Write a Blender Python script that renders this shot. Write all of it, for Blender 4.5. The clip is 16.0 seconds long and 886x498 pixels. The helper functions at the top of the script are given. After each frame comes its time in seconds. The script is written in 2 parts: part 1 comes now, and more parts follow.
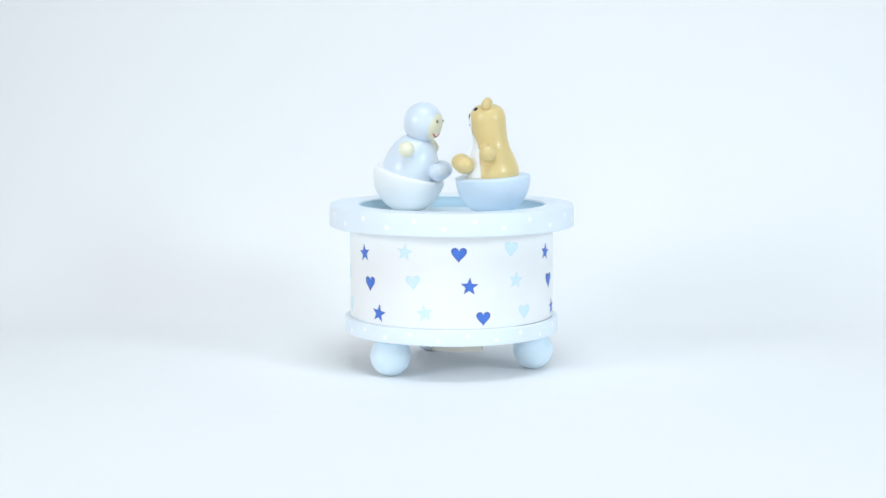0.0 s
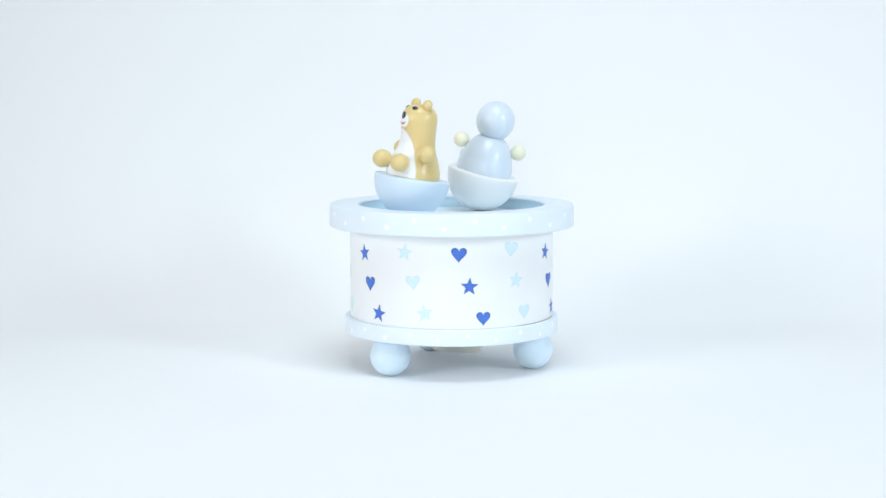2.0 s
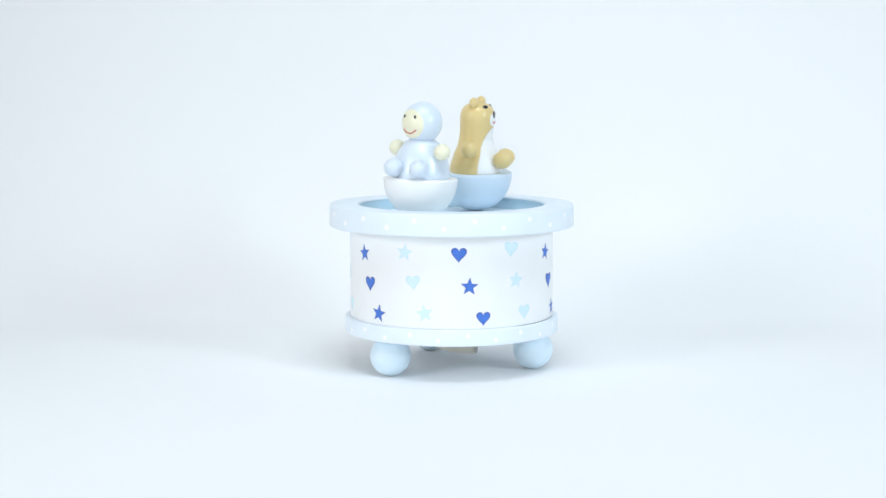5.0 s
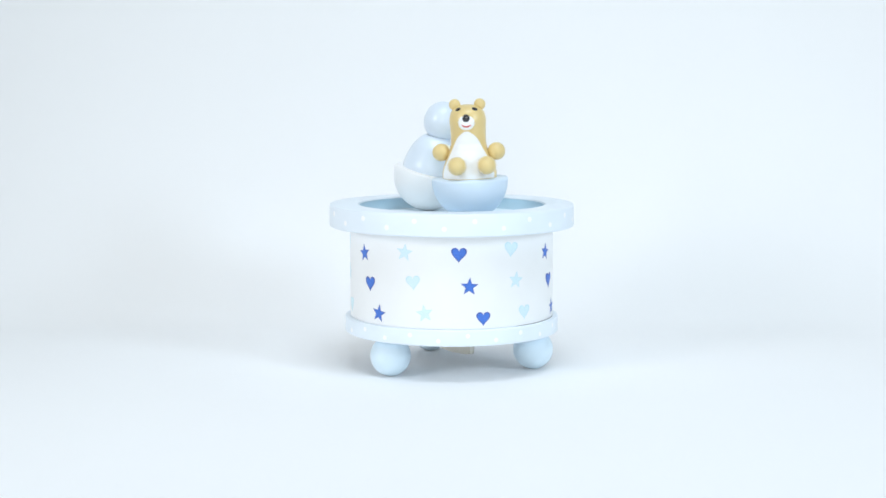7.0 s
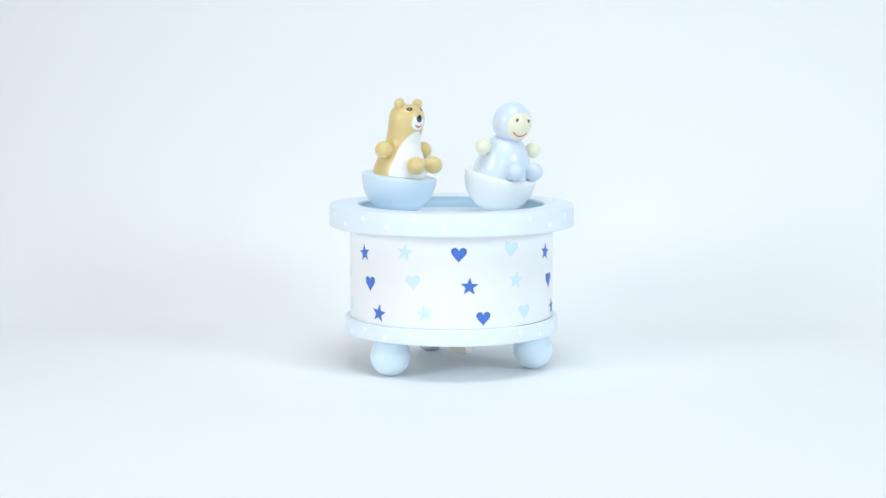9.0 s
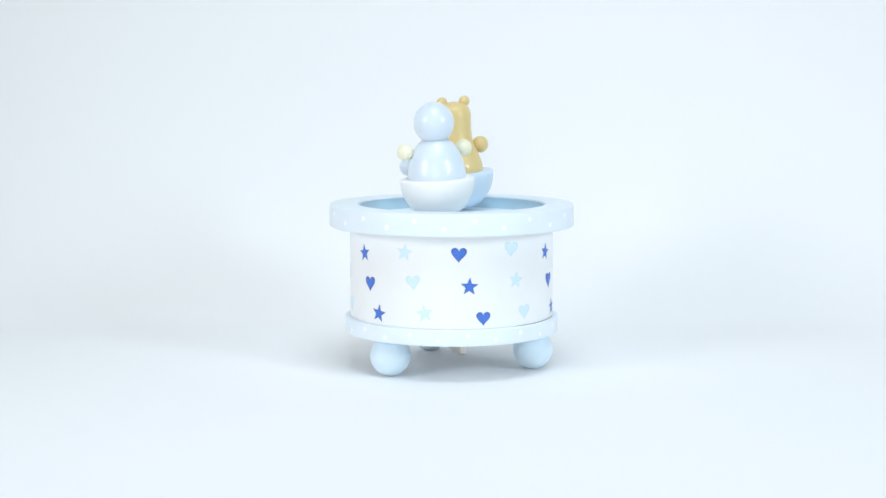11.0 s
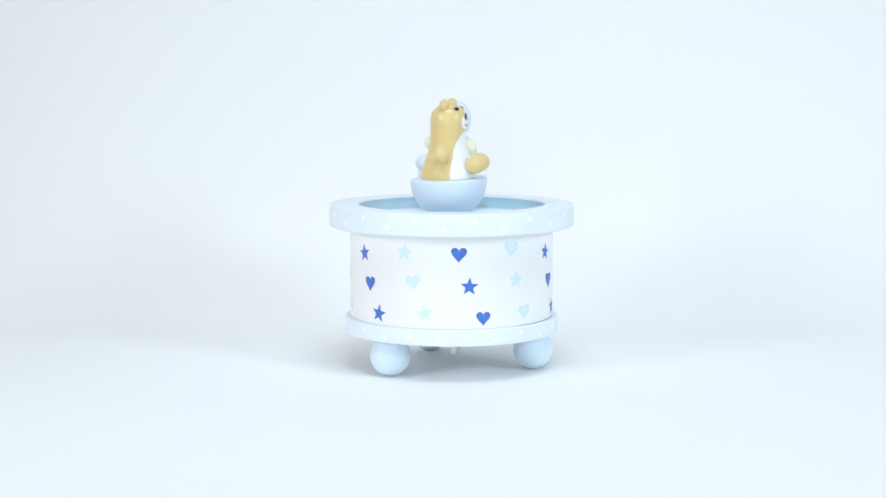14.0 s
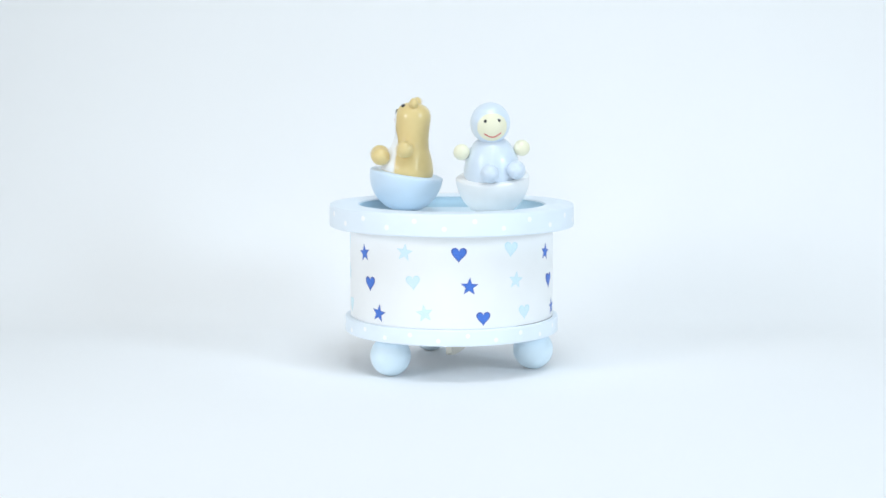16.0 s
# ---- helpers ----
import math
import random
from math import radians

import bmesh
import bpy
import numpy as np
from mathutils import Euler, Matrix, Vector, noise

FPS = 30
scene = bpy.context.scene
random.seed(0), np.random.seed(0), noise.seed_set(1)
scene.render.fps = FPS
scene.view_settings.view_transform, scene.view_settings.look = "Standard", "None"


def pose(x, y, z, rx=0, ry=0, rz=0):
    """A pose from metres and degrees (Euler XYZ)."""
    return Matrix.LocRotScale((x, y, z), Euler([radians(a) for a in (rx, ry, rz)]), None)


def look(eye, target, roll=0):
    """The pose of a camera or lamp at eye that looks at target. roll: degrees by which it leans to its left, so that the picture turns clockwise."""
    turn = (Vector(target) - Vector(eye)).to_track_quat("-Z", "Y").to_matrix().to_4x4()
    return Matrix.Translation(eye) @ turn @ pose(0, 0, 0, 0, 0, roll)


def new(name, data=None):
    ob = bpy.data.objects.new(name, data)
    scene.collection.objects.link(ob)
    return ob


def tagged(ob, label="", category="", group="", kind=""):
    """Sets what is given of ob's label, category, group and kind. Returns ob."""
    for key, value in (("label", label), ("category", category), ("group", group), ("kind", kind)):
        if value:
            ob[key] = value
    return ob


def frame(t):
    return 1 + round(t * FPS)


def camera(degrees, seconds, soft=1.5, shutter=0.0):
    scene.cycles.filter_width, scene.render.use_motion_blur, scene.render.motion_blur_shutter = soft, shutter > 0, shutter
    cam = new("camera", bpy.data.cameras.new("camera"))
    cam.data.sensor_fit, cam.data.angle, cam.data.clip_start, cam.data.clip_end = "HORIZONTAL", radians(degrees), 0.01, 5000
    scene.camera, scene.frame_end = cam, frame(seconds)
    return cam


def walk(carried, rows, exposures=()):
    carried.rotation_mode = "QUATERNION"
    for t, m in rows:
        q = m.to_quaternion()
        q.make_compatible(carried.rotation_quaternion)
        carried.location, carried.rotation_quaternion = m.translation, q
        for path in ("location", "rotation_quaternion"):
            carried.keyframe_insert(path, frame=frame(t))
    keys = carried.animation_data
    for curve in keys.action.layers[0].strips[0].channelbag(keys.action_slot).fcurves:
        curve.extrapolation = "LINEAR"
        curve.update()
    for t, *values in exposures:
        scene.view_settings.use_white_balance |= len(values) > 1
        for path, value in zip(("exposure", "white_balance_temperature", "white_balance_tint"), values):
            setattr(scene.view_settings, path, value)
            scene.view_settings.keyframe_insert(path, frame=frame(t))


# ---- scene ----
cam = camera(30.47, 16.0, soft=1.55, shutter=0.15)
EYE = (-0.00371, -0.69847, 0.13206)
walk(cam, [(0.0, pose(*EYE, 83.348, 0, 0)), (16.0, pose(*EYE, 83.348, 0, 0))])

# ---- light: a white tent round the table, a softbox at either side, added front and top fills ----
world = bpy.data.worlds.new("tent")
scene.world = world
world.use_nodes = True
tent = world.node_tree.nodes["Background"]
tent.inputs["Color"].default_value = (0.96, 1.0, 0.97, 1)
tent.inputs["Strength"].default_value = 0.302


def softbox(name, eye, target, watts, size, colour, spread=180):
    lamp = bpy.data.lights.new(name, "AREA")
    lamp.shape, lamp.size, lamp.energy, lamp.color = "SQUARE", size, watts, colour
    lamp.spread = radians(spread)
    ob = new(name, lamp)
    ob.matrix_world = look(eye, target)


softbox("softbox_key", (0.77, -0.67, 0.39), (0.0, 0.0, 0.03), 0.84, 0.22, (0.80, 0.97, 1.13), 100)
# added low fill from the front, lifts the shadow under the box
softbox("front_fill", (-0.10, -1.10, 0.23), (0.0, 0.0, 0.05), 1.1, 0.30, (0.95, 1.0, 1.02))
softbox("softbox_side", (-0.68, -0.56, 0.32), (0.0, -0.02, 0.04), 0.21, 0.25, (0.95, 0.98, 1.03), 52)
# added overhead fill, brightens the floor more than the wall
softbox("top_fill", (0.06, -0.46, 1.0), (0.02, -0.22, 0.0), 1.70, 0.50, (0.85, 0.98, 1.10), 100)
scene.view_settings.exposure = 0.0


# ---- materials ----
def paint(name, colour, rough=0.36, mottle=0.05, bump=0.06, scale=90.0, metal=0.0, coat=0.0):
    """Brushed or sprayed paint: two scales of tint, worn gloss and a fine relief."""
    m = bpy.data.materials.new(name)
    m.use_nodes = True
    nt = m.node_tree
    n, link = nt.nodes, nt.links
    b = n["Principled BSDF"]
    co = n.new("ShaderNodeTexCoord")
    coarse, fine = n.new("ShaderNodeTexNoise"), n.new("ShaderNodeTexNoise")
    coarse.inputs["Scale"].default_value, fine.inputs["Scale"].default_value = scale, scale * 14
    coarse.inputs["Detail"].default_value = fine.inputs["Detail"].default_value = 4
    for q in (coarse, fine):
        link.new(co.outputs["Object"], q.inputs["Vector"])
    mix = n.new("ShaderNodeMixRGB")
    mix.inputs["Color1"].default_value = (*[c * (1 - mottle) for c in colour], 1)
    mix.inputs["Color2"].default_value = (*[min(1, c * (1 + mottle)) for c in colour], 1)
    link.new(coarse.outputs["Fac"], mix.inputs["Fac"])
    link.new(mix.outputs["Color"], b.inputs["Base Color"])
    ramp = n.new("ShaderNodeMapRange")
    ramp.inputs["To Min"].default_value, ramp.inputs["To Max"].default_value = rough - 0.07, rough + 0.09
    link.new(fine.outputs["Fac"], ramp.inputs["Value"])
    link.new(ramp.outputs["Result"], b.inputs["Roughness"])
    bp = n.new("ShaderNodeBump")
    bp.inputs["Strength"].default_value, bp.inputs["Distance"].default_value = bump, 0.0004
    link.new(fine.outputs["Fac"], bp.inputs["Height"])
    link.new(bp.outputs["Normal"], b.inputs["Normal"])
    b.inputs["Metallic"].default_value = metal
    b.inputs["Coat Weight"].default_value = coat
    b.inputs["Coat Roughness"].default_value = 0.16
    return m


PAPER = paint("white_paper", (0.92, 0.92, 0.922), 0.75, 0.012, 0.08, 6.0)
PALE = paint("pale_blue_paint", (0.82, 0.895, 0.97), 0.42, 0.04)
# pale blue with the shade below the rim put into the colour
DISH = paint("dish_shaded_blue", (0.44, 0.63, 0.75), 0.42, 0.05)
FLOOR = paint("dish_floor_paint", (0.74, 0.87, 0.95), 0.45, 0.04)
FOOT = paint("foot_blue_paint", (0.72, 0.855, 0.945), 0.36, 0.05)
WHITE = paint("white_paint", (0.92, 0.925, 0.925), 0.4, 0.02)
DOT = paint("dot_white_paint", (0.96, 0.97, 0.975), 0.5, 0.02)
ROYAL = paint("royal_blue_print", (0.065, 0.19, 0.82), 0.5, 0.6, 0.15, 2000.0)
NAVY = paint("navy_print_edge", (0.035, 0.075, 0.36), 0.5, 0.3, 0.15, 900.0)
ICE_EDGE = paint("ice_blue_print_edge", (0.62, 0.82, 0.88), 0.5, 0.06, 0.1, 900.0)
ICE = paint("ice_blue_print", (0.71, 0.87, 0.925), 0.5, 0.06, 0.1, 900.0)
BOWL_BLUE = paint("bowl_blue_paint", (0.69, 0.81, 0.93), 0.42, 0.04)
BOWL_WHITE = paint("bowl_white_paint", (0.94, 0.945, 0.945), 0.4, 0.02)
HONEY = paint("honey_paint", (0.78, 0.60, 0.265), 0.36, 0.07, 0.06, 120.0, coat=0.28)
SUIT = paint("suit_blue_paint", (0.73, 0.815, 0.91), 0.3, 0.04, coat=0.3)
BOOT = paint("boot_blue_paint", (0.70, 0.78, 0.875), 0.3, 0.04, coat=0.3)
CREAM = paint("cream_paint", (0.90, 0.865, 0.65), 0.35, 0.03, coat=0.2)
BLACK = paint("black_paint", (0.012, 0.012, 0.014), 0.18, 0.2, coat=0.9)
RED = paint("red_paint", (0.62, 0.07, 0.06), 0.4, 0.1)
NICKEL = paint("nickel", (0.68, 0.64, 0.56), 0.30, 0.06, 0.1, 300.0, metal=1.0)
GAP = paint("dark_gap", (0.20, 0.18, 0.18), 0.8, 0.2)
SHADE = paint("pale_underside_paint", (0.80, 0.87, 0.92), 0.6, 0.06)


# ---- mesh helpers ----
def finish(name, bm, mats, smooth=True, turn=True):
    me = bpy.data.meshes.new(name)
    if turn:
        bmesh.ops.recalc_face_normals(bm, faces=bm.faces)
    for f in bm.faces:
        f.smooth = smooth
    bm.to_mesh(me)
    bm.free()
    for m in mats if isinstance(mats, (list, tuple)) else [mats]:
        me.materials.append(m)
    return me


def part(name, bm, mats, parent, label="", smooth=True):
    ob = new(name, finish(name, bm, mats, smooth))
    ob.parent = parent
    return tagged(ob, label)


def thing(name, label, category, m=None):
    ob = new(name)
    ob.empty_display_size = 0.01
    if m is not None:
        ob.matrix_world = m
    return tagged(ob, label, category)


def lathe(bm, profile, n=96, slot=0, closed=False, shift=None):
    """Turns (radius, height) pairs round the z axis; shift(height) moves a ring forwards."""
    rings = []
    for r, z in profile:
        dy = shift(z) if shift else 0.0
        if r < 1e-7:
            rings.append([bm.verts.new((0, dy, z))])
        else:
            rings.append([bm.verts.new((r * math.sin(2 * math.pi * i / n), dy - r * math.cos(2 * math.pi * i / n), z)) for i in range(n)])
    pairs = list(zip(rings, rings[1:])) + ([(rings[-1], rings[0])] if closed else [])
    for a, b in pairs:
        for i in range(n):
            j = (i + 1) % n
            if len(a) == 1 and len(b) == 1:
                continue
            if len(a) == 1:
                f = bm.faces.new((a[0], b[j], b[i]))
            elif len(b) == 1:
                f = bm.faces.new((a[i], a[j], b[0]))
            else:
                f = bm.faces.new((a[i], a[j], b[j], b[i]))
            f.material_index = slot


def ball(bm, centre, radii, slot=0, turn=None, seg=28):
    m = Matrix.Translation(centre) @ (turn or Matrix()) @ Matrix.Diagonal((*radii, 1))
    got = bmesh.ops.create_uvsphere(bm, u_segments=seg, v_segments=seg * 2 // 3, radius=1, matrix=m)
    for f in {f for v in got["verts"] for f in v.link_faces}:
        f.material_index = slot


def tube(bm, points, r, slot=0, n=8):
    """A rounded stroke along points."""
    rings = []
    for i, p in enumerate(points):
        a, b = points[max(0, i - 1)], points[min(len(points) - 1, i + 1)]
        d = (Vector(b) - Vector(a)).normalized()
        u = d.cross(Vector((0, 1, 0.01))).normalized()
        w = d.cross(u)
        rr = r * (0.55 if i in (0, len(points) - 1) else 1)
        rings.append([bm.verts.new(Vector(p) + rr * (math.cos(2 * math.pi * k / n) * u + math.sin(2 * math.pi * k / n) * w)) for k in range(n)])
    for a, b in zip(rings, rings[1:]):
        for k in range(n):
            bm.faces.new((a[k], a[(k + 1) % n], b[(k + 1) % n], b[k])).material_index = slot
    for q in (rings[0], rings[-1]):
        bm.faces.new(q).material_index = slot


def rounded(profile, r, steps=5):
    """Rounds the corners of a (radius, height) outline."""
    out = []
    for i, p in enumerate(profile):
        if i in (0, len(profile) - 1):
            out.append(p)
            continue
        p0, p1, p2 = (Vector(profile[i - 1]), Vector(p), Vector(profile[i + 1]))
        rr = min(r, (p0 - p1).length * 0.45, (p2 - p1).length * 0.45)
        a, b = p1 + (p0 - p1).normalized() * rr, p1 + (p2 - p1).normalized() * rr
        for k in range(steps + 1):
            t = k / steps
            out.append(tuple((1 - t) ** 2 * a + 2 * t * (1 - t) * p1 + t * t * b))
    return out


# ---- the setting: a white paper sweep ----
def sweep():
    bm = bmesh.new()
    line = [(-1.6, 0.0), (-0.8, 0.0), (-0.3, 0.0), (0.0, 0.0)]
    y0, r = 0.085, 0.075
    for k in range(25):
        a = math.pi / 2 * k / 24 * 0.94
        line.append((y0 + r * math.sin(a), r - r * math.cos(a)))
    (ya, za), (yb, zb) = line[-2], line[-1]
    s = 1.5 / (zb - za)
    line.append((yb + (yb - ya) * s, zb + 1.5))
    xs = [-1.8 + 0.3 * k for k in range(13)]
    grid = [[bm.verts.new((x, y, z)) for x in xs] for y, z in line]
    for a, b in zip(grid, grid[1:]):
        for i in range(len(xs) - 1):
            bm.faces.new((a[i], a[i + 1], b[i + 1], b[i]))
    ob = new("backdrop", finish("backdrop", bm, PAPER, turn=False))
    thick = ob.modifiers.new("thickness", "SOLIDIFY")
    thick.thickness, thick.offset = 0.002, -1
    tagged(ob, "seamless white paper sweep, floor curving up into a wall", "backdrop", kind="structure")


sweep()

# ---- the music box ----
R_RIM, R_BODY, R_BASE, R_OPEN = 0.0525, 0.0437, 0.046, 0.0399
Z_RIM, Z_RIM_LOW, Z_BASE_TOP, Z_BASE, Z_DISH = 0.0706, 0.0612, 0.0225, 0.0158, 0.0657


def star(n=5, r=0.0036, inner=0.42, turn=0.0):
    pts = []
    for k in range(2 * n):
        a, q = math.pi * k / n + turn, r if k % 2 == 0 else r * inner
        pts.append((q * math.sin(a), q * math.cos(a)))
    return pts


def heart(w=0.0031):
    pts = []
    for k in range(36):
        a = 2 * math.pi * k / 36
        pts.append((w * math.sin(a) ** 3, w * (0.86 * math.cos(a) - 0.36 * math.cos(2 * a) - 0.13 * math.cos(3 * a) - 0.05 * math.cos(4 * a)) + 0.0003))
    return pts


def tilted(outline, degrees):
    c, s = math.cos(radians(degrees)), math.sin(radians(degrees))
    return [(c * x - s * y, s * x + c * y) for x, y in outline]


def disc(r, n=18):
    return [(r * math.sin(2 * math.pi * k / n), r * math.cos(2 * math.pi * k / n)) for k in range(n)]


def wrapped(name, outline, radius, degrees, z, mat, parent, label="", proud=0.00009):
    """A thin painted shape laid round a drum; a second material prints its edge."""
    edge = 1 if isinstance(mat, list) else 0
    bm = bmesh.new()
    fine = []
    for i, (x, y) in enumerate(outline):
        x1, y1 = outline[(i + 1) % len(outline)]
        fine += [(x + (x1 - x) * k / 2, y + (y1 - y) * k / 2) for k in range(2)]

    def at(s, h, r):
        a = radians(degrees) + s / radius
        return bm.verts.new((r * math.sin(a), -r * math.cos(a), z + h))

    mid = at(0, 0, radius + proud)
    half = [at(x * 0.86, y * 0.86, radius + proud) for x, y in fine]
    top = [at(x, y, radius + proud) for x, y in fine]
    low = [at(x, y, radius - 0.0002) for x, y in fine]
    n = len(fine)
    for i in range(n):
        j = (i + 1) % n
        bm.faces.new((mid, half[i], half[j]))
        bm.faces.new((half[i], top[i], top[j], half[j])).material_index = edge
        bm.faces.new((top[i], low[i], low[j], top[j])).material_index = edge
    return part(name, bm, mat, parent, label, smooth=False)


def music_box():
    box = thing("music_box", "round white and pale blue wooden music box on ball feet", "music box")
    bm = bmesh.new()
    lathe(bm, rounded([(R_OPEN + 0.0005, Z_BASE_TOP - 0.001), (R_BODY - 0.0004, Z_BASE_TOP - 0.001), (R_BODY - 0.0004, Z_BASE_TOP + 0.00015), (R_BODY, Z_BASE_TOP + 0.00015), (R_BODY, Z_RIM_LOW + 0.0006), (R_OPEN + 0.0005, Z_RIM_LOW + 0.0006)], 0.0003), 128, closed=True)
    drum = part("drum", bm, WHITE, box, "white painted drum with printed stars and hearts")
    bm = bmesh.new()
    lathe(bm, rounded([(R_OPEN, Z_RIM_LOW + 0.003), (R_OPEN, Z_RIM), (R_RIM, Z_RIM), (R_RIM, Z_RIM_LOW), (R_OPEN + 0.002, Z_RIM_LOW), (R_OPEN, Z_RIM_LOW + 0.003)], 0.0009), 128)
    rim = part("rim", bm, PALE, box, "pale blue rim with small white dots")
    bm = bmesh.new()
    lathe(bm, [(0, Z_DISH), (0.02, Z_DISH), (R_OPEN - 0.0004, Z_DISH), (R_OPEN - 0.0004, Z_DISH - 0.003), (0, Z_DISH - 0.003)], 96)
    part("dish_floor", bm, FLOOR, box, "pale blue sunken dish floor", smooth=False)
    bm = bmesh.new()
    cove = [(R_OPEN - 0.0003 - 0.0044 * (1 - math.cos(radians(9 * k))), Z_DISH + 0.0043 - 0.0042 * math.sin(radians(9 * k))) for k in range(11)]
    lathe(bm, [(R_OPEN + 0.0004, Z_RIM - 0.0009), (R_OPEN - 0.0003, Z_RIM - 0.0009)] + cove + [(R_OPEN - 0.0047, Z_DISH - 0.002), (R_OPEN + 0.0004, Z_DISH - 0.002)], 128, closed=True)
    # darker than the floor: its colour holds the shade under the rim
    part("dish_wall", bm, DISH, box, "pale blue inner wall of the dish, darkened by painted-in shade")
    bm = bmesh.new()
    lathe(bm, rounded([(0, Z_BASE_TOP), (R_BASE, Z_BASE_TOP), (R_BASE, Z_BASE), (0, Z_BASE)], 0.0007), 128)
    base = part("base", bm, PALE, box, "pale blue base ring with small white dots")
    # the figures' lane lies on the dish, the motor sits under the base
    bm = bmesh.new()
    lathe(bm, rounded([(0, Z_BASE - 0.0003), (0.019, Z_BASE - 0.0003), (0.019, Z_BASE - 0.0025), (0, Z_BASE - 0.0025)], 0.0005), 48)
    part("underside_plate", bm, SHADE, box, "pale blue underside plate")
    # a hairline gap opens where the drum does not sit flush on the base
    bm = bmesh.new()
    rings = []
    for k in range(31):
        a = radians(38 + 46 * k / 30)
        g = 0.00009 * math.sin(math.pi * (k + 0.5) / 31) ** 0.6
        rings.append([bm.verts.new(((R_BODY + dr) * math.sin(a), -(R_BODY + dr) * math.cos(a), Z_BASE_TOP + dz)) for dr, dz in ((-0.0003, -0.0002), (0.00006, -0.0002), (0.00006, g), (-0.0003, g))])
    for a, b in zip(rings, rings[1:]):
        for k in range(4):
            bm.faces.new((a[k], a[(k + 1) % 4], b[(k + 1) % 4], b[k]))
    bm.faces.new(rings[0]), bm.faces.new(rings[-1])
    part("seam", bm, GAP, box, "thin dark seam between drum and base", smooth=False)
    for a in (-45.15, 74.85, 194.85):
        bm = bmesh.new()
        ball(bm, (0, 0, 0), (0.00854, 0.00854, 0.00854), seg=48)
        foot = part("foot", bm, FOOT, box, "blue painted wooden ball foot")
        foot.location = (0.03622 * math.sin(radians(a)), -0.03622 * math.cos(radians(a)), 0.00854)
    heights = ((0.0518, 0.0395, 0.0274), (0.0537, 0.0416, 0.0290), (0.0533, 0.0401, 0.0269), (0.0549, 0.0418, 0.0283))
    slants = ((0, 5.4, 12.5), (0, 5.0, 11.5), (0, 5.7, 13.4), (0, 3.4, 9.7))
    for k in range(-6, 6):
        q = (k + 2) % 4
        mat, tint = ([ROYAL, NAVY], "royal blue") if k % 2 == 0 else ([ICE, ICE_EDGE], "ice blue")
        for row in range(3):
            starry = (row % 2 == 0) == (q in (0, 1))
            a = 3.6 + 30 * k + slants[q][row]
            shape = star(r=random.uniform(0.0036, 0.0039), turn=radians(random.uniform(-9, 9))) if starry else tilted(heart(random.uniform(0.0030, 0.0033)), random.uniform(-9, 9))
            wrapped("star" if starry else "heart", shape, R_BODY, a, heights[q][row], mat, drum, tint + (" star" if starry else " heart"))
    for k in range(-13, 13):
        a = -3.5 + 13.4 * k
        wrapped("dot", disc(0.00105), R_RIM, a, 0.0646 if k % 2 == 0 else 0.0676, DOT, rim)
    for k in range(24):
        wrapped("dot", disc(0.00095), R_BASE, 15 * k - 7, 0.0181 if k % 2 == 0 else 0.0202, DOT, base)
    return box


def winding_key(box):
    """Flat butterfly key on a short stem, its two wings in one plane."""
    bm = bmesh.new()
    outline = []
    for k in range(48):
        a = 2 * math.pi * k / 48
        c, s = math.cos(a), math.sin(a)
        x = 0.0116 * math.copysign(abs(c) ** 0.3, c)
        z = (0.0034 + 0.0005 * (1 - abs(x) / 0.0116)) * math.copysign(abs(s) ** 0.2, s)
        outline.append((x, z))
    for y in (-0.00125, 0.00125):
        bm.faces.new([bm.verts.new((x, y, z)) for x, z in outline])
    vs = list(bm.verts)
    n = len(outline)
    for i in range(n):
        bm.faces.new((vs[i], vs[(i + 1) % n], vs[n + (i + 1) % n], vs[n + i]))
    bmesh.ops.bevel(bm, geom=[e for e in bm.edges if len(e.link_faces) == 2 and abs(e.verts[0].co.y - e.verts[1].co.y) < 1e-6], offset=0.0003, segments=2, affect="EDGES")
    key = part("winding_key", bm, NICKEL, box, "nickel butterfly winding key", smooth=False)
    bm = bmesh.new()
    lathe(bm, [(0, 0.0025), (0.0016, 0.0025), (0.0016, 0.0036), (0.0032, 0.0037), (0.0032, 0.0048), (0.0016, 0.0049), (0.0016, 0.0062), (0, 0.0062)], 24)
    part("stem", bm, NICKEL, key)
    return key


# ---- the two dancers; K turns their drawn units into metres ----
K = 0.000237


def half_ball(parent, radius, mat, label):
    """A turned half ball with a flat top, its origin in the middle of that top."""
    depth = 0.0172
    prof = [(0, 0), (radius - 0.0006, 0), (radius - 0.0001, -0.0003), (radius, -0.0009)]
    for k in range(2, 26):
        d = depth * math.sin(math.pi / 2 * k / 25)
        prof.append((radius * math.sqrt(max(0, 1 - (d / depth) ** 2.15)), -d))
    prof[-1] = (0, -depth)
    bm = bmesh.new()
    lathe(bm, prof, 72)
    return part("rocking_base", bm, mat, parent, label)


BEAR_BODY = ((47.5, 0), (48, 8), (46.5, 16), (43, 27), (39, 38), (34, 49), (31.3, 61), (30.8, 74), (31.4, 88), (32.2, 99), (31.5, 108), (28.5, 117), (22.5, 123.5), (13, 128), (0, 129.5))


def smooth_profile(pairs, n=4):
    """A curve through (radius, height) pairs."""
    out = []
    for i in range(len(pairs) - 1):
        p = [Vector(pairs[min(max(i + j, 0), len(pairs) - 1)]) for j in (-1, 0, 1, 2)]
        for k in range(n):
            t = k / n
            v = 0.5 * (2 * p[1] + (p[2] - p[0]) * t + (2 * p[0] - 5 * p[1] + 4 * p[2] - p[3]) * t * t + (3 * p[1] - p[0] - 3 * p[2] + p[3]) * t ** 3)
            out.append((max(v.x, 0), v.y))
    return out + [tuple(pairs[-1])]


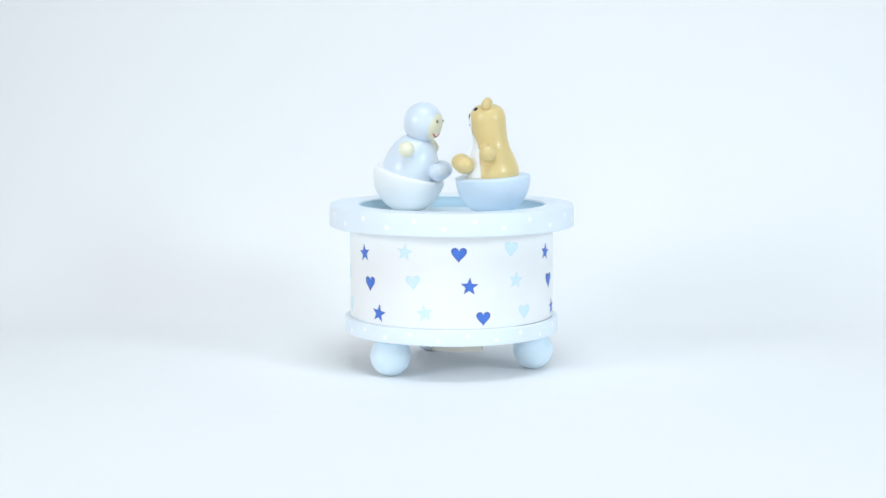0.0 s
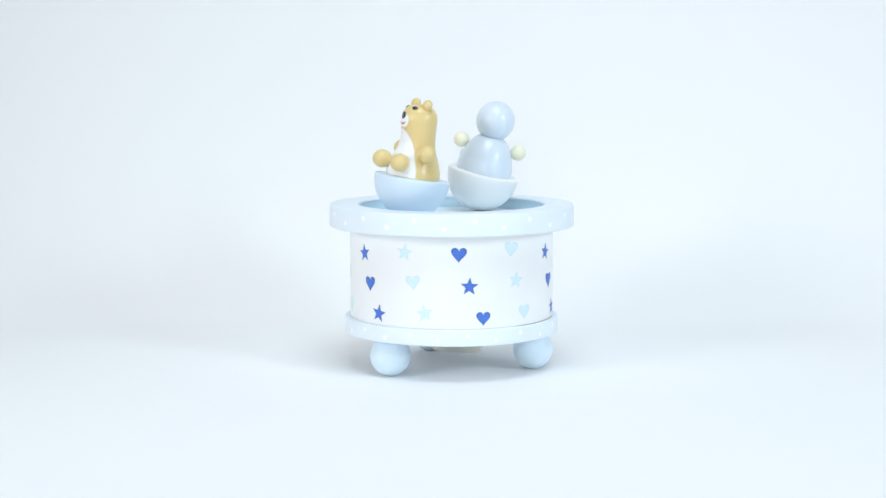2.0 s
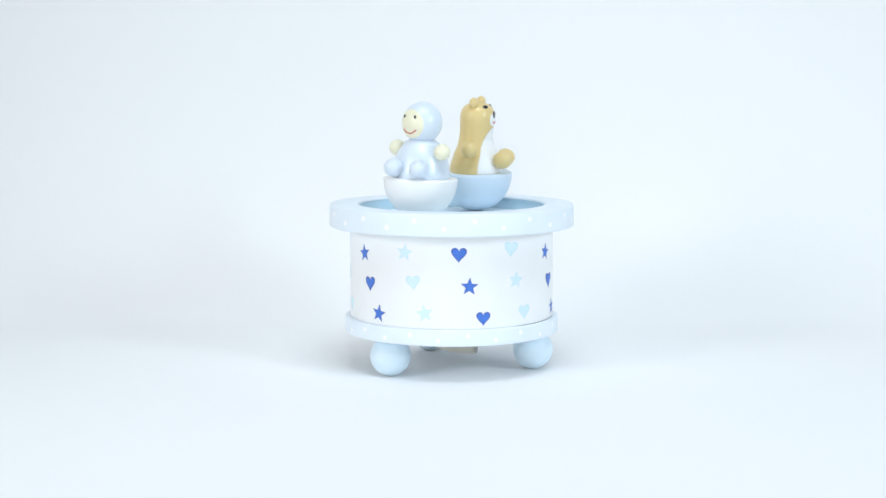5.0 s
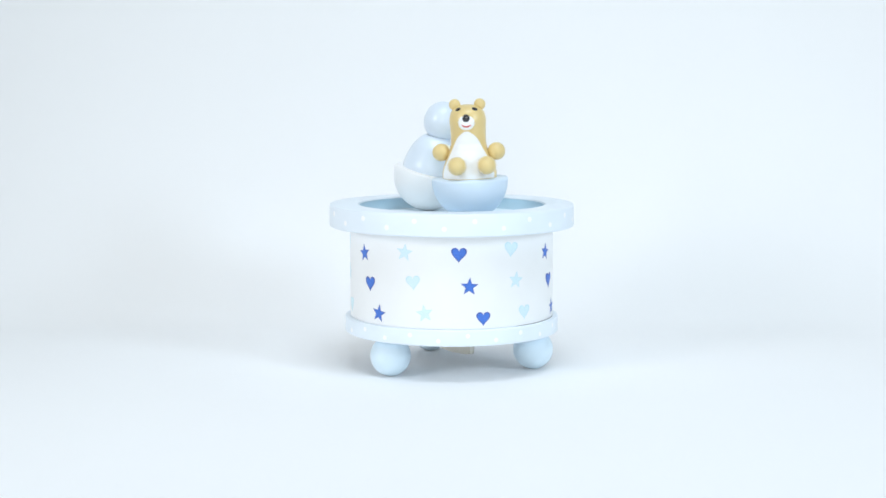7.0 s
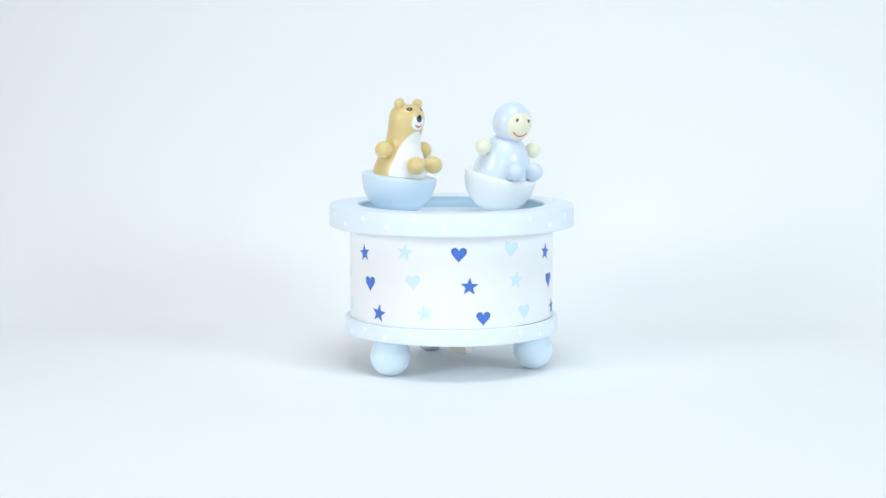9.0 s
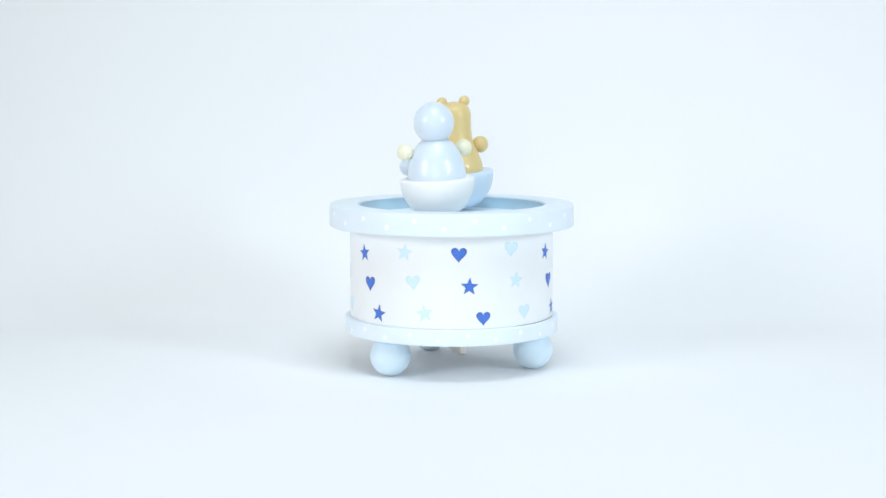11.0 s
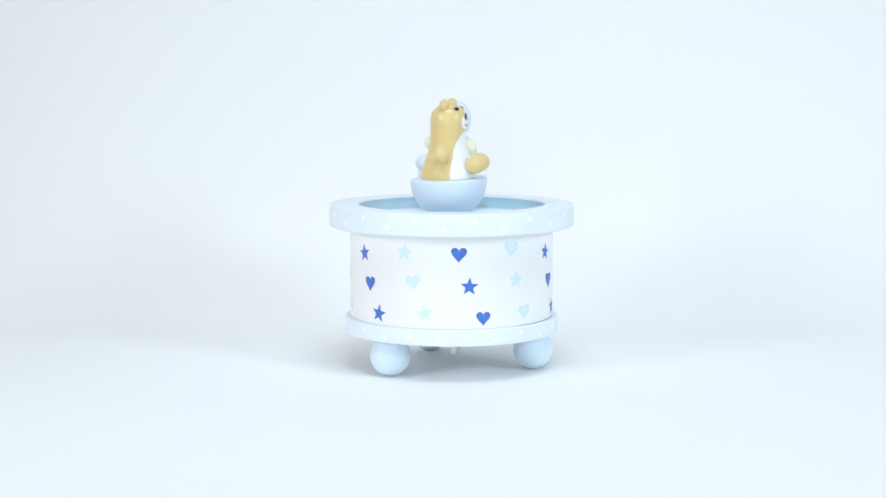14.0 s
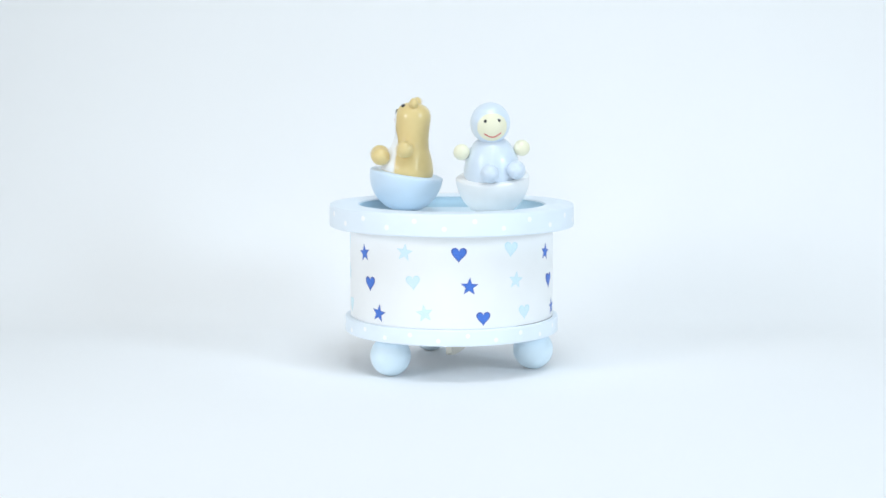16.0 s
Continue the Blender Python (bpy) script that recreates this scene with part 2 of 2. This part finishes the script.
def bear_lean(h):
    """How far the bear's head stands before its seat."""
    return -4.0 * min(1, max(0, (h - 60) / 40))


def bear_radius(h):
    return float(np.interp(h, [q[1] for q in BEAR_BODY], [q[0] for q in BEAR_BODY]))


def on_bear(x, h, proud=0.0):
    r = bear_radius(h) + proud
    x = max(-r, min(r, x))
    return Vector((x * K, (bear_lean(h) - math.sqrt(r * r - x * x)) * K, h * K))


def bear():
    t = thing("bear_figurine", "honey-brown wooden bear sitting on a blue half-ball base", "toy figurine")
    half_ball(t, 0.0160, BOWL_BLUE, "blue painted half-ball rocking base")
    bm = bmesh.new()
    prof = [(0, 0)] + smooth_profile(BEAR_BODY)
    lathe(bm, [(r * K, h * K) for r, h in prof], 64, shift=lambda z: bear_lean(z / K) * K)
    part("body", bm, HONEY, t, "honey-brown painted wooden body and head")
    for s in (-1, 1):
        bm = bmesh.new()
        ball(bm, (s * 22 * K, bear_lean(120) * K, 129 * K), (10.2 * K, 8.5 * K, 10.2 * K))
        part("ear", bm, HONEY, t)
        bm = bmesh.new()
        ball(bm, (s * 49 * K, -4 * K, 46 * K), (15.5 * K,) * 3)
        part("paw", bm, HONEY, t)
        bm = bmesh.new()
        ball(bm, Matrix.Rotation(radians(10), 3, "Z") @ Vector((26 * s * K, -53 * K, 25 * K)), (16 * K, 17.5 * K, 16 * K))
        part("foot", bm, HONEY, t)
        bm = bmesh.new()
        p = on_bear(s * 14.8, 121.5, 0.2)
        ball(bm, p, (5.8 * K, 1.6 * K, 4.1 * K), turn=pose(0, 0, 0, -42, s * 12, s * 34))
        part("eye", bm, BLACK, t, "black painted eye")
    # the white front, painted from the chin to the seat
    bm = bmesh.new()
    hs = [1, 8, 16, 25, 35, 45, 54, 62, 69, 75, 80, 83.5]
    ws = [44.8, 45.2, 43.5, 40, 35.5, 30.8, 26, 22.5, 19, 14.5, 9, 2.5]
    cols = 33
    fine = [hs[0] + (hs[-1] - hs[0]) * k / 40 for k in range(41)]
    rows = [[bm.verts.new(on_bear(w * math.sin(radians(90 * (2 * k / (cols - 1) - 1))), h, 0.7)) for k in range(cols)] for h, w in zip(fine, np.interp(fine, hs, ws))]
    for a, b in zip(rows, rows[1:]):
        for k in range(cols - 1):
            bm.faces.new((a[k], a[k + 1], b[k + 1], b[k]))
    part("belly", bm, WHITE, t, "white painted belly")
    bm = bmesh.new()
    ball(bm, on_bear(0, 99) + Vector((0, 4.2 * K, 0)), (14.5 * K, 5.1 * K, 14.5 * K))
    muzzle = part("muzzle", bm, WHITE, t, "white painted muzzle")
    bm = bmesh.new()
    ball(bm, on_bear(0, 106, 0.3), (6.6 * K, 1.7 * K, 7.4 * K))
    part("nose", bm, BLACK, muzzle, "black nose")
    bm = bmesh.new()
    arc = []
    for k in range(11):
        x = -8 + 1.6 * k
        e = 5.1 * math.sqrt(max(0, 1 - (x / 14.5) ** 2 - (6 / 14.5) ** 2))
        arc.append(on_bear(0, 99) + Vector((x, 4.2 - e + 0.5, -7.5 + 4.0 * (x / 8) ** 2)) * K)
    tube(bm, arc, 1.3 * K)
    part("mouth", bm, RED, muzzle, "red smile")
    return t


DOLL_BODY = ((50.5, 0), (51.5, 7), (50.5, 16), (48, 26), (45, 37), (40, 48), (34, 57), (29, 63), (23, 67))


def doll():
    t = thing("doll_figurine", "pale blue wooden doll with cream face on white half-ball", "toy figurine")
    half_ball(t, 0.0156, BOWL_WHITE, "white painted half-ball rocking base")
    bm = bmesh.new()
    lathe(bm, [(0, 0)] + [(r * K, h * K) for r, h in smooth_profile(DOLL_BODY)] + [(0, 67 * K)], 64)
    c, r = Vector((0, -1.5, 97)), Vector((35.5, 35.5, 36.8))
    ball(bm, c * K, r * K, seg=48)
    for s in (-1, 1):
        ball(bm, (s * 54 * K, -6 * K, 49 * K), (14.5 * K,) * 3, 1)
        ball(bm, Matrix.Rotation(radians(14), 3, "Z") @ Vector((s * 25 * K, -54 * K, 19 * K)), (16.5 * K, 18 * K, 16.5 * K), 4)

    def face(x, z, proud):
        """A point of the face, x aside and z above the middle of the head."""
        y = -math.sqrt(max(0.0, 1 - (x / r.x) ** 2 - (z / r.z) ** 2)) * r.y
        v = Vector((x, y, z))
        return (c + v * (1 + proud / 35.5)) * K

    # cream face, an upright oval
    mid = bm.verts.new(face(0, -1.5, 0.5))
    last, n = None, 40
    for k in range(1, 7):
        ring = []
        for i in range(n):
            a = 2 * math.pi * i / n
            ring.append(bm.verts.new(face(26 * k / 6 * math.cos(a), -1.5 + 25 * k / 6 * math.sin(a), 0.5)))
        for i in range(n):
            j = (i + 1) % n
            f = bm.faces.new((mid, ring[i], ring[j])) if last is None else bm.faces.new((last[i], ring[i], ring[j], last[j]))
            f.material_index = 1
        last = ring
    for s in (-1, 1):
        ball(bm, face(s * 11.8, 10.5, 0.4), (2.9 * K, 1.3 * K, 3.3 * K), 2, seg=14)
    tube(bm, [face(-15 + 3 * k, -18.5 + 7.5 * abs((k - 5) / 5) ** 1.8, 0.6) for k in range(11)], 1.05 * K, 3)
    part("doll", bm, [SUIT, CREAM, BLACK, RED, BOOT], t, "plain pale blue wooden doll with cream face")
    return t


box = music_box()
key = winding_key(box)
bear_thing = bear()
doll_thing = doll()
Z_TOP = Z_DISH + 0.0172


def dance(*stretches):
    """Rows of seconds, x and y in millimetres, lean to the right, turn clockwise and nod to the camera in degrees, filled up to thirty rows a second."""
    rows = np.array([(*r, 0)[:6] for s in stretches for r in s], float)
    out = []
    for k in range(481):
        t = k / 30
        x, y, lean, turn, nod = (float(np.interp(t, rows[:, 0], rows[:, i])) for i in (1, 2, 3, 4, 5))
        out.append((t, Matrix.Translation((x / 1000, y / 1000, Z_TOP)) @ pose(0, 0, 0, nod, lean, 0) @ pose(0, 0, 0, 0, 0, -turn)))
    return out


def motions():
    """Both dancers circle in the dish and spin; the key runs down slowly."""
    walk(bear_thing, dance(
        [(0, 17.4, -8.1, -3, 95, 2), (0.1, 18.8, -10, 0, 165, 2), (0.2, 16, -11.8, -6, 285, 2), (0.3, 13.8, -13.5, 0, 392, 2), (0.4, 13.8, -15.1, -5, 500, 2), (0.5, 13.7, -16.5, -5, 563, 2),
         (0.6, 10.4, -17.8, 0, 638, 2), (0.7, 8.2, -18.9, -2, 770, 2), (0.8, 8.4, -19.8, 0, 860, 2), (0.9, 1.7, -20.6, -7, 982, 2), (1, 1.5, -21.1, 0, 1057, 2), (1.1, 2, -21.4, 0, 1110, 2),
         (1.2, -3, -21.5, 0, 1225, 2), (1.3, -5.4, -21.4, -1, 1275, 2), (1.4, -5.4, -21.1, 0, 1383, 2), (1.5, -7.6, -20.6, 4, 1450, 1), (1.6, -10.2, -19.9, 0, 1527, 2), (1.7, -10.7, -18.9, 2, 1605, 2),
         (1.8, -14, -17.8, 2, 1665, 2), (1.9, -15.3, -16.6, 3, 1788, 2), (2, -16.5, -15.1, 9, 1862, 0), (2.1, -18, -13.6, 2, 1940, 2), (2.2, -19, -11.9, 3, 2020, 2), (2.3, -20, -10, 2, 2134, 2),
         (2.4, -21.7, -8.1, 5, 2253, 2), (2.5, -22.5, -6.1, 3, 2340, 3), (2.6, -23, -4, 3, 2400, 2), (2.7, -22.1, -1.9, 4, 2538, 2), (2.8, -24.1, 0.2, 1, 2665, 2), (2.9, -24.2, 2.3, 3, 2808, 2),
         (3, -21, 4.4, 10, 2898, 4), (3.1, -21.1, 6.5, 6, 3000, 2), (3.2, -22.9, 8.4, 0, 3105, 2), (3.3, -20.9, 10.4, 3, 3208, 2), (3.4, -18, 12.2, 3, 3365, 2), (3.5, -17.5, 13.9, 0, 3438, 0),
         (3.6, -17.5, 15.4, 1, 3535, 2), (3.7, -15.1, 16.8, 2, 3681, 2), (3.8, -12.1, 18.1, 3, 3775, 2), (3.9, -13.1, 19.1, 3, 3915, 2), (4, -10.1, 20, 8, 4010, 2), (4.1, -7, 20.7, 3, 4110, 2),
         (4.2, -6.3, 21.2, 2, 4225, 2)],
        [(4.5, 0.4, 21.4, 1, 4504, 3), (4.8, 7, 19.7, -3, 4783, 3), (5.1, 12.5, 16.3, 1, 5062, 3), (5.4, 16.6, 11.5, -5, 5342, 3), (5.7, 19.3, 5.7, 0, 5621, 3), (6, 20.2, -0.6, -4, 5900, 3)],
        [(6.3, 19.3, -6.9, 0, 6180, 2), (6.4, 20, -8.8, 0, 6265, 2), (6.5, 13.4, -10.7, -14.5, 6383, 2), (6.6, 13.6, -12.5, 0, 6480, 2), (6.7, 12.4, -14.2, 0, 6620, 2), (6.8, 10.9, -15.7, -2, 6662, 2),
         (6.9, 9.9, -17.1, -3, 6742, 2), (7, 7.5, -18.3, -2, 6846, 1), (7.1, 6.3, -19.3, 0, 6903, 2), (7.2, 4.6, -20.1, 0, 7005, 2), (7.3, 2.4, -20.8, -2, 7040, 2), (7.4, 1, -21.2, -1, 7115, 2),
         (7.5, -0.9, -21.5, 0, 7225, 1), (7.6, -2.3, -21.5, 1, 7298, 2), (7.7, -7.3, -21.3, -1, 7415, 2), (7.8, -7.1, -20.9, 0, 7480, 2), (7.9, -9, -20.3, 0, 7555, 2), (8, -11.4, -19.5, 1, 7656, 1),
         (8.1, -12.1, -18.5, 1, 7728, 2), (8.2, -15.5, -17.4, 0, 7815, 2), (8.3, -15.5, -16, 1, 7908, 2), (8.4, -17.2, -14.5, 3, 7995, 2), (8.5, -18.7, -12.9, -1, 8082, 1), (8.6, -19, -11.1, 2, 8140, 2),
         (8.7, -21.2, -9.3, 3, 8315, 2), (8.8, -22, -7.3, 2, 8400, 2), (8.9, -23.2, -5.3, 0, 8460, 2), (9, -22.3, -3.2, 6, 8595, 2), (9.1, -21.6, -1.1, 5, 8685, 2), (9.2, -22.7, 1, 2, 8815, 2)],
        [(9.5, -21.7, 7.3, 1, 9112, 3), (9.8, -18.8, 12.9, 3, 9410, 3), (10.1, -14.4, 17.3, 2, 9708, 3), (10.4, -8.7, 20.3, -1, 10006, 3), (10.7, -2.8, 21.5, 3, 10304, 3), (11, 2.6, 20.8, -3, 10602, 3)],
        [(11.3, 7.6, 18.3, 0, 10900, 2), (11.4, 16.6, 17.1, 0, 10980, 2), (11.5, 12.1, 15.7, -6, 11143, 3), (11.6, 14.8, 14.2, -2, 11275, 2), (11.7, 14, 12.6, -4, 11385, 2), (11.8, 15.4, 10.8, 0, 11498, 2),
         (11.9, 17.4, 8.9, 0, 11592, 2), (12, 18.1, 6.9, -6, 11700, 2), (12.1, 17.5, 4.9, -4, 11805, 2), (12.2, 16.9, 2.8, -3, 11910, 2), (12.3, 20.8, 0.7, -1, 12048, 2), (12.4, 20, -1.5, -2, 12098, 2),
         (12.5, 17.3, -3.6, 2, 12282, 1), (12.6, 18.6, -5.6, 0, 12370, 2), (12.7, 18.8, -7.7, -4, 12423, 2), (12.8, 16.3, -9.6, -1, 12540, 2), (12.9, 15.1, -11.5, -3, 12620, 2), (13, 17, -13.2, 4.5, 12734, 2),
         (13.1, 14.3, -14.8, 0, 12805, 2), (13.2, 10.4, -16.3, -5, 12913, 2), (13.3, 11.8, -17.6, -2, 13015, 2), (13.4, 11.3, -18.7, 0, 13080, 2), (13.5, 4.4, -19.7, -7, 13217, 2), (13.6, 4.1, -20.4, -2, 13300, 2),
         (13.7, 4.6, -21, -2, 13372, 2), (13.8, -0.9, -21.3, -2, 13478, 2), (13.9, -1.4, -21.5, -4, 13528, 2), (14, -1.4, -21.4, -2, 13609, 1), (14.1, -5.2, -21.2, 0, 13702, 2), (14.2, -7.1, -20.7, 1, 13771, 2),
         (14.3, -8, -20, 0, 13878, 2), (14.4, -11.2, -19.1, 2, 13988, 2), (14.5, -13.3, -18.1, 6, 14137, 3), (14.6, -13.3, -16.8, 2, 14210, 2), (14.7, -16.2, -15.4, 3, 14262, 2), (14.8, -18.9, -13.9, 2, 14380, 2),
         (14.9, -17.7, -12.2, 4, 14442, 2), (15, -20.2, -10.4, 1, 14552, 2), (15.1, -22.4, -8.5, 0, 14595, 2), (15.2, -21.5, -6.5, 0, 14675, 2), (15.3, -21.8, -4.5, 5, 14803, 2), (15.4, -23.3, -2.4, 4, 14885, 2),
         (15.5, -23.6, -0.2, 2, 15054, 1), (15.6, -21.5, 1.9, 7, 15140, 2), (15.7, -22.3, 4, 3, 15238, 2), (15.8, -23.6, 6.1, 1, 15337, 2), (15.9, -22.6, 8.1, 3, 15424, 2), (16, -19.5, 10, 9, 15577, 2)],
    ))
    walk(doll_thing, dance(
        [(0, -18.2, 7.9, 14, 293, 5), (0.1, -20.7, 9.8, 3, 360, -2), (0.2, -19.5, 11.6, 0, 490, -2), (0.3, -19, 13.4, 0, 525, -2), (0.4, -14.5, 14.9, 8, 565, -2), (0.5, -15.3, 16.4, 11, 630, 6),
         (0.6, -14.3, 17.7, 3, 700, -1), (0.7, -11.6, 18.8, 0, 810, 0), (0.8, -8.8, 19.7, 2, 900, 0), (0.9, -7.8, 20.5, 3, 1000, 0), (1, -7.8, 21, 0, 1085, 5), (1.1, -6.8, 21.4, 0, 1155, 1),
         (1.2, -2, 21.5, 0, 1240, 2), (1.3, 3.1, 21.4, 0, 1270, 2), (1.4, 3.1, 21.1, 0, 1315, 3), (1.5, 0.5, 20.7, 0, 1358, 3), (1.6, 5.6, 20, 0, 1435, 4), (1.7, 6.3, 19.1, 0, 1525, 4),
         (1.8, 8.3, 18, -10, 1590, 5), (1.9, 13.3, 16.8, 0, 1612, 5), (2, 14.1, 15.4, 13, 1625, 4), (2.1, 12.5, 13.8, 5, 1640, 6), (2.2, 15.2, 12.1, -9, 1727, 6), (2.3, 16.2, 10.3, 5, 1765, 6),
         (2.4, 21.8, 8.4, 6, 1790, 7), (2.5, 18.5, 6.5, -5, 1804, 12), (2.6, 13.5, 4.4, -15, 1812, 7), (2.7, 16.4, 2.3, 0, 1905, 7), (2.8, 21.3, 0.2, -4, 2015, 7), (2.9, 24.2, -1.9, -2, 2132, 7),
         (3, 18.9, -4, -3, 2177, 9), (3.1, 13.3, -6.1, -20, 2215, 7), (3.2, 16.4, -8.1, -7, 2315, 7), (3.3, 18.8, -10, 0, 2320, 6), (3.4, 15.8, -11.8, 0, 2355, 6), (3.5, 9.5, -13.5, -7, 2430, -3),
         (3.6, 13.5, -15.1, -1, 2490, 6), (3.7, 14.9, -16.5, 0, 2525, 5), (3.8, 9.2, -17.8, -14, 2545, 5), (3.9, 7.7, -18.9, -9, 2565, 4), (4, 5.8, -19.8, -6, 2670, 5), (4.1, 3.4, -20.5, -5, 2695, 3),
         (4.2, 2.7, -21.1, -1, 2775, 3)],
        [(4.5, -3.5, -21.4, 2, 2965, 3), (4.8, -9.5, -19.9, -5, 3155, 3), (5.1, -14.8, -16.6, 6, 3346, 0), (5.4, -19, -12, -3, 3536, -1), (5.7, -21.4, -6.2, 6, 3727, -2), (6, -22.6, 0, -2, 3917, -3)],
        [(6.3, -23.1, 6.3, -8, 4108, -3), (6.4, -20.1, 8.3, 0, 4125, -3), (6.5, -16.9, 10.2, 11, 4152, 4), (6.6, -19, 12, 2, 4255, -2), (6.7, -18.5, 13.7, 5, 4385, -2), (6.8, -14.8, 15.2, -3, 4470, -2),
         (6.9, -12.8, 16.7, 0, 4500, -1), (7, -9.6, 17.9, 14, 4578, 4), (7.1, -10.8, 19, 5, 4620, 0), (7.2, -9.6, 19.9, -5, 4683, 0), (7.3, -5.8, 20.6, 0, 4740, 1), (7.4, -4.8, 21.1, 0, 4800, 1),
         (7.5, -5.9, 21.4, -9, 4920, 4), (7.6, -0.7, 21.5, 0, 4950, 2), (7.7, 8.1, 21.4, 3, 5032, 3), (7.8, 4.1, 21.1, 0, 5060, 3), (7.9, 2.1, 20.5, -6, 5160, 3), (8, 4.8, 19.8, 0, 5210, 4),
         (8.1, 7.8, 18.9, 0, 5230, 4), (8.2, 12.9, 17.8, 0, 5342, 5), (8.3, 11.6, 16.5, 0, 5397, 5), (8.4, 12.3, 15.1, -9, 5455, 6), (8.5, 13.5, 13.5, -12, 5545, 8), (8.6, 16.2, 11.8, -3, 5560, 6),
         (8.7, 15.7, 10, 0, 5578, 6), (8.8, 14.6, 8, -4, 5600, 7), (8.9, 16.5, 6, -5, 5678, 7), (9, 21.4, 4, 11, 5728, 7), (9.1, 20.9, 1.9, 5, 5752, 7), (9.2, 17.1, -0.2, -17, 5775, 7)],
        [(9.5, 17.1, -6.5, 3, 5979, 6), (9.8, 15.3, -12.2, -7, 6184, 5), (10.1, 11.4, -16.8, 2, 6389, 4), (10.4, 6.1, -20, -2, 6593, 3), (10.7, 0.1, -21.4, 3, 6798, 3), (11, -6.2, -21, -3, 7003, 3)],
        [(11.3, -12.1, -18.8, 0, 7208, 0), (11.4, -12.6, -17.7, 0, 7275, -1), (11.5, -15.2, -16.4, -5, 7385, -10), (11.6, -15.3, -14.9, 4, 7445, -2), (11.7, -15.8, -13.3, 2, 7515, -2), (11.8, -17.8, -11.6, -5, 7560, -2),
         (11.9, -20, -9.8, 0, 7630, -2), (12, -22.2, -7.9, -4, 7725, 1), (12.1, -20.3, -5.8, 4, 7755, -3), (12.2, -19.9, -3.8, 7, 7830, -3), (12.3, -19.9, -1.7, 3, 7895, -3), (12.4, -21.7, 0.4, 0, 7970, -3),
         (12.5, -22.6, 2.5, 0, 8100, -12), (12.6, -20.6, 4.6, 3, 8145, -3), (12.7, -20.1, 6.7, 7, 8200, -3), (12.8, -19.2, 8.6, 6, 8272, -3), (12.9, -19.2, 10.5, -3, 8325, -2), (13, -19, 12.3, -3, 8420, -4),
         (13.1, -17, 14, 4, 8465, -2), (13.2, -15.3, 15.5, 6, 8485, -1), (13.3, -13.3, 16.9, 2, 8575, -1), (13.4, -12.8, 18.1, 0, 8643, -1), (13.5, -12.1, 19.2, -5, 8770, 4), (13.6, -8.8, 20.1, 0, 8800, 0),
         (13.7, -8.3, 20.7, 6, 8825, 1), (13.8, -7.3, 21.2, 0, 8890, 1), (13.9, -2, 21.4, 0, 8970, 2), (14, 0.7, 21.5, 0, 9050, 4), (14.1, 1.1, 21.3, 0, 9160, 3), (14.2, 2.8, 21, 5, 9270, 3),
         (14.3, 8.4, 20.4, 0, 9350, 4), (14.4, 6.3, 19.6, 0, 9395, 4), (14.5, 7.3, 18.7, -8, 9520, 4), (14.6, 13.1, 17.5, 0, 9540, 5), (14.7, 15.3, 16.2, 0, 9545, 5), (14.8, 12.5, 14.8, 0, 9605, 6),
         (14.9, 14.3, 13.2, -5, 9665, 6), (15, 15, 11.4, -7, 9785, 10), (15.1, 18.1, 9.6, -7, 9875, 6), (15.2, 17.1, 7.7, 0, 9915, 7), (15.3, 16.5, 5.6, 0, 10005, 7), (15.4, 19.2, 3.6, 4, 10040, 7),
         (15.5, 19.1, 1.5, -8, 10124, 4), (15.6, 17.8, -0.6, -6, 10180, 7), (15.7, 15.6, -2.8, -6, 10255, 7), (15.8, 17.7, -4.8, 0, 10355, 7), (15.9, 18.9, -6.9, 3, 10392, 7), (16, 17.3, -8.8, -3, 10435, 10)],
    ))
    turns = ((0, 12), (4, 37), (8, 60), (12, 82), (14, 96), (16, 107))
    walk(key, [(t, pose(0.0021, 0, 0.0093, 0, 0, -a)) for t, a in turns])


motions()
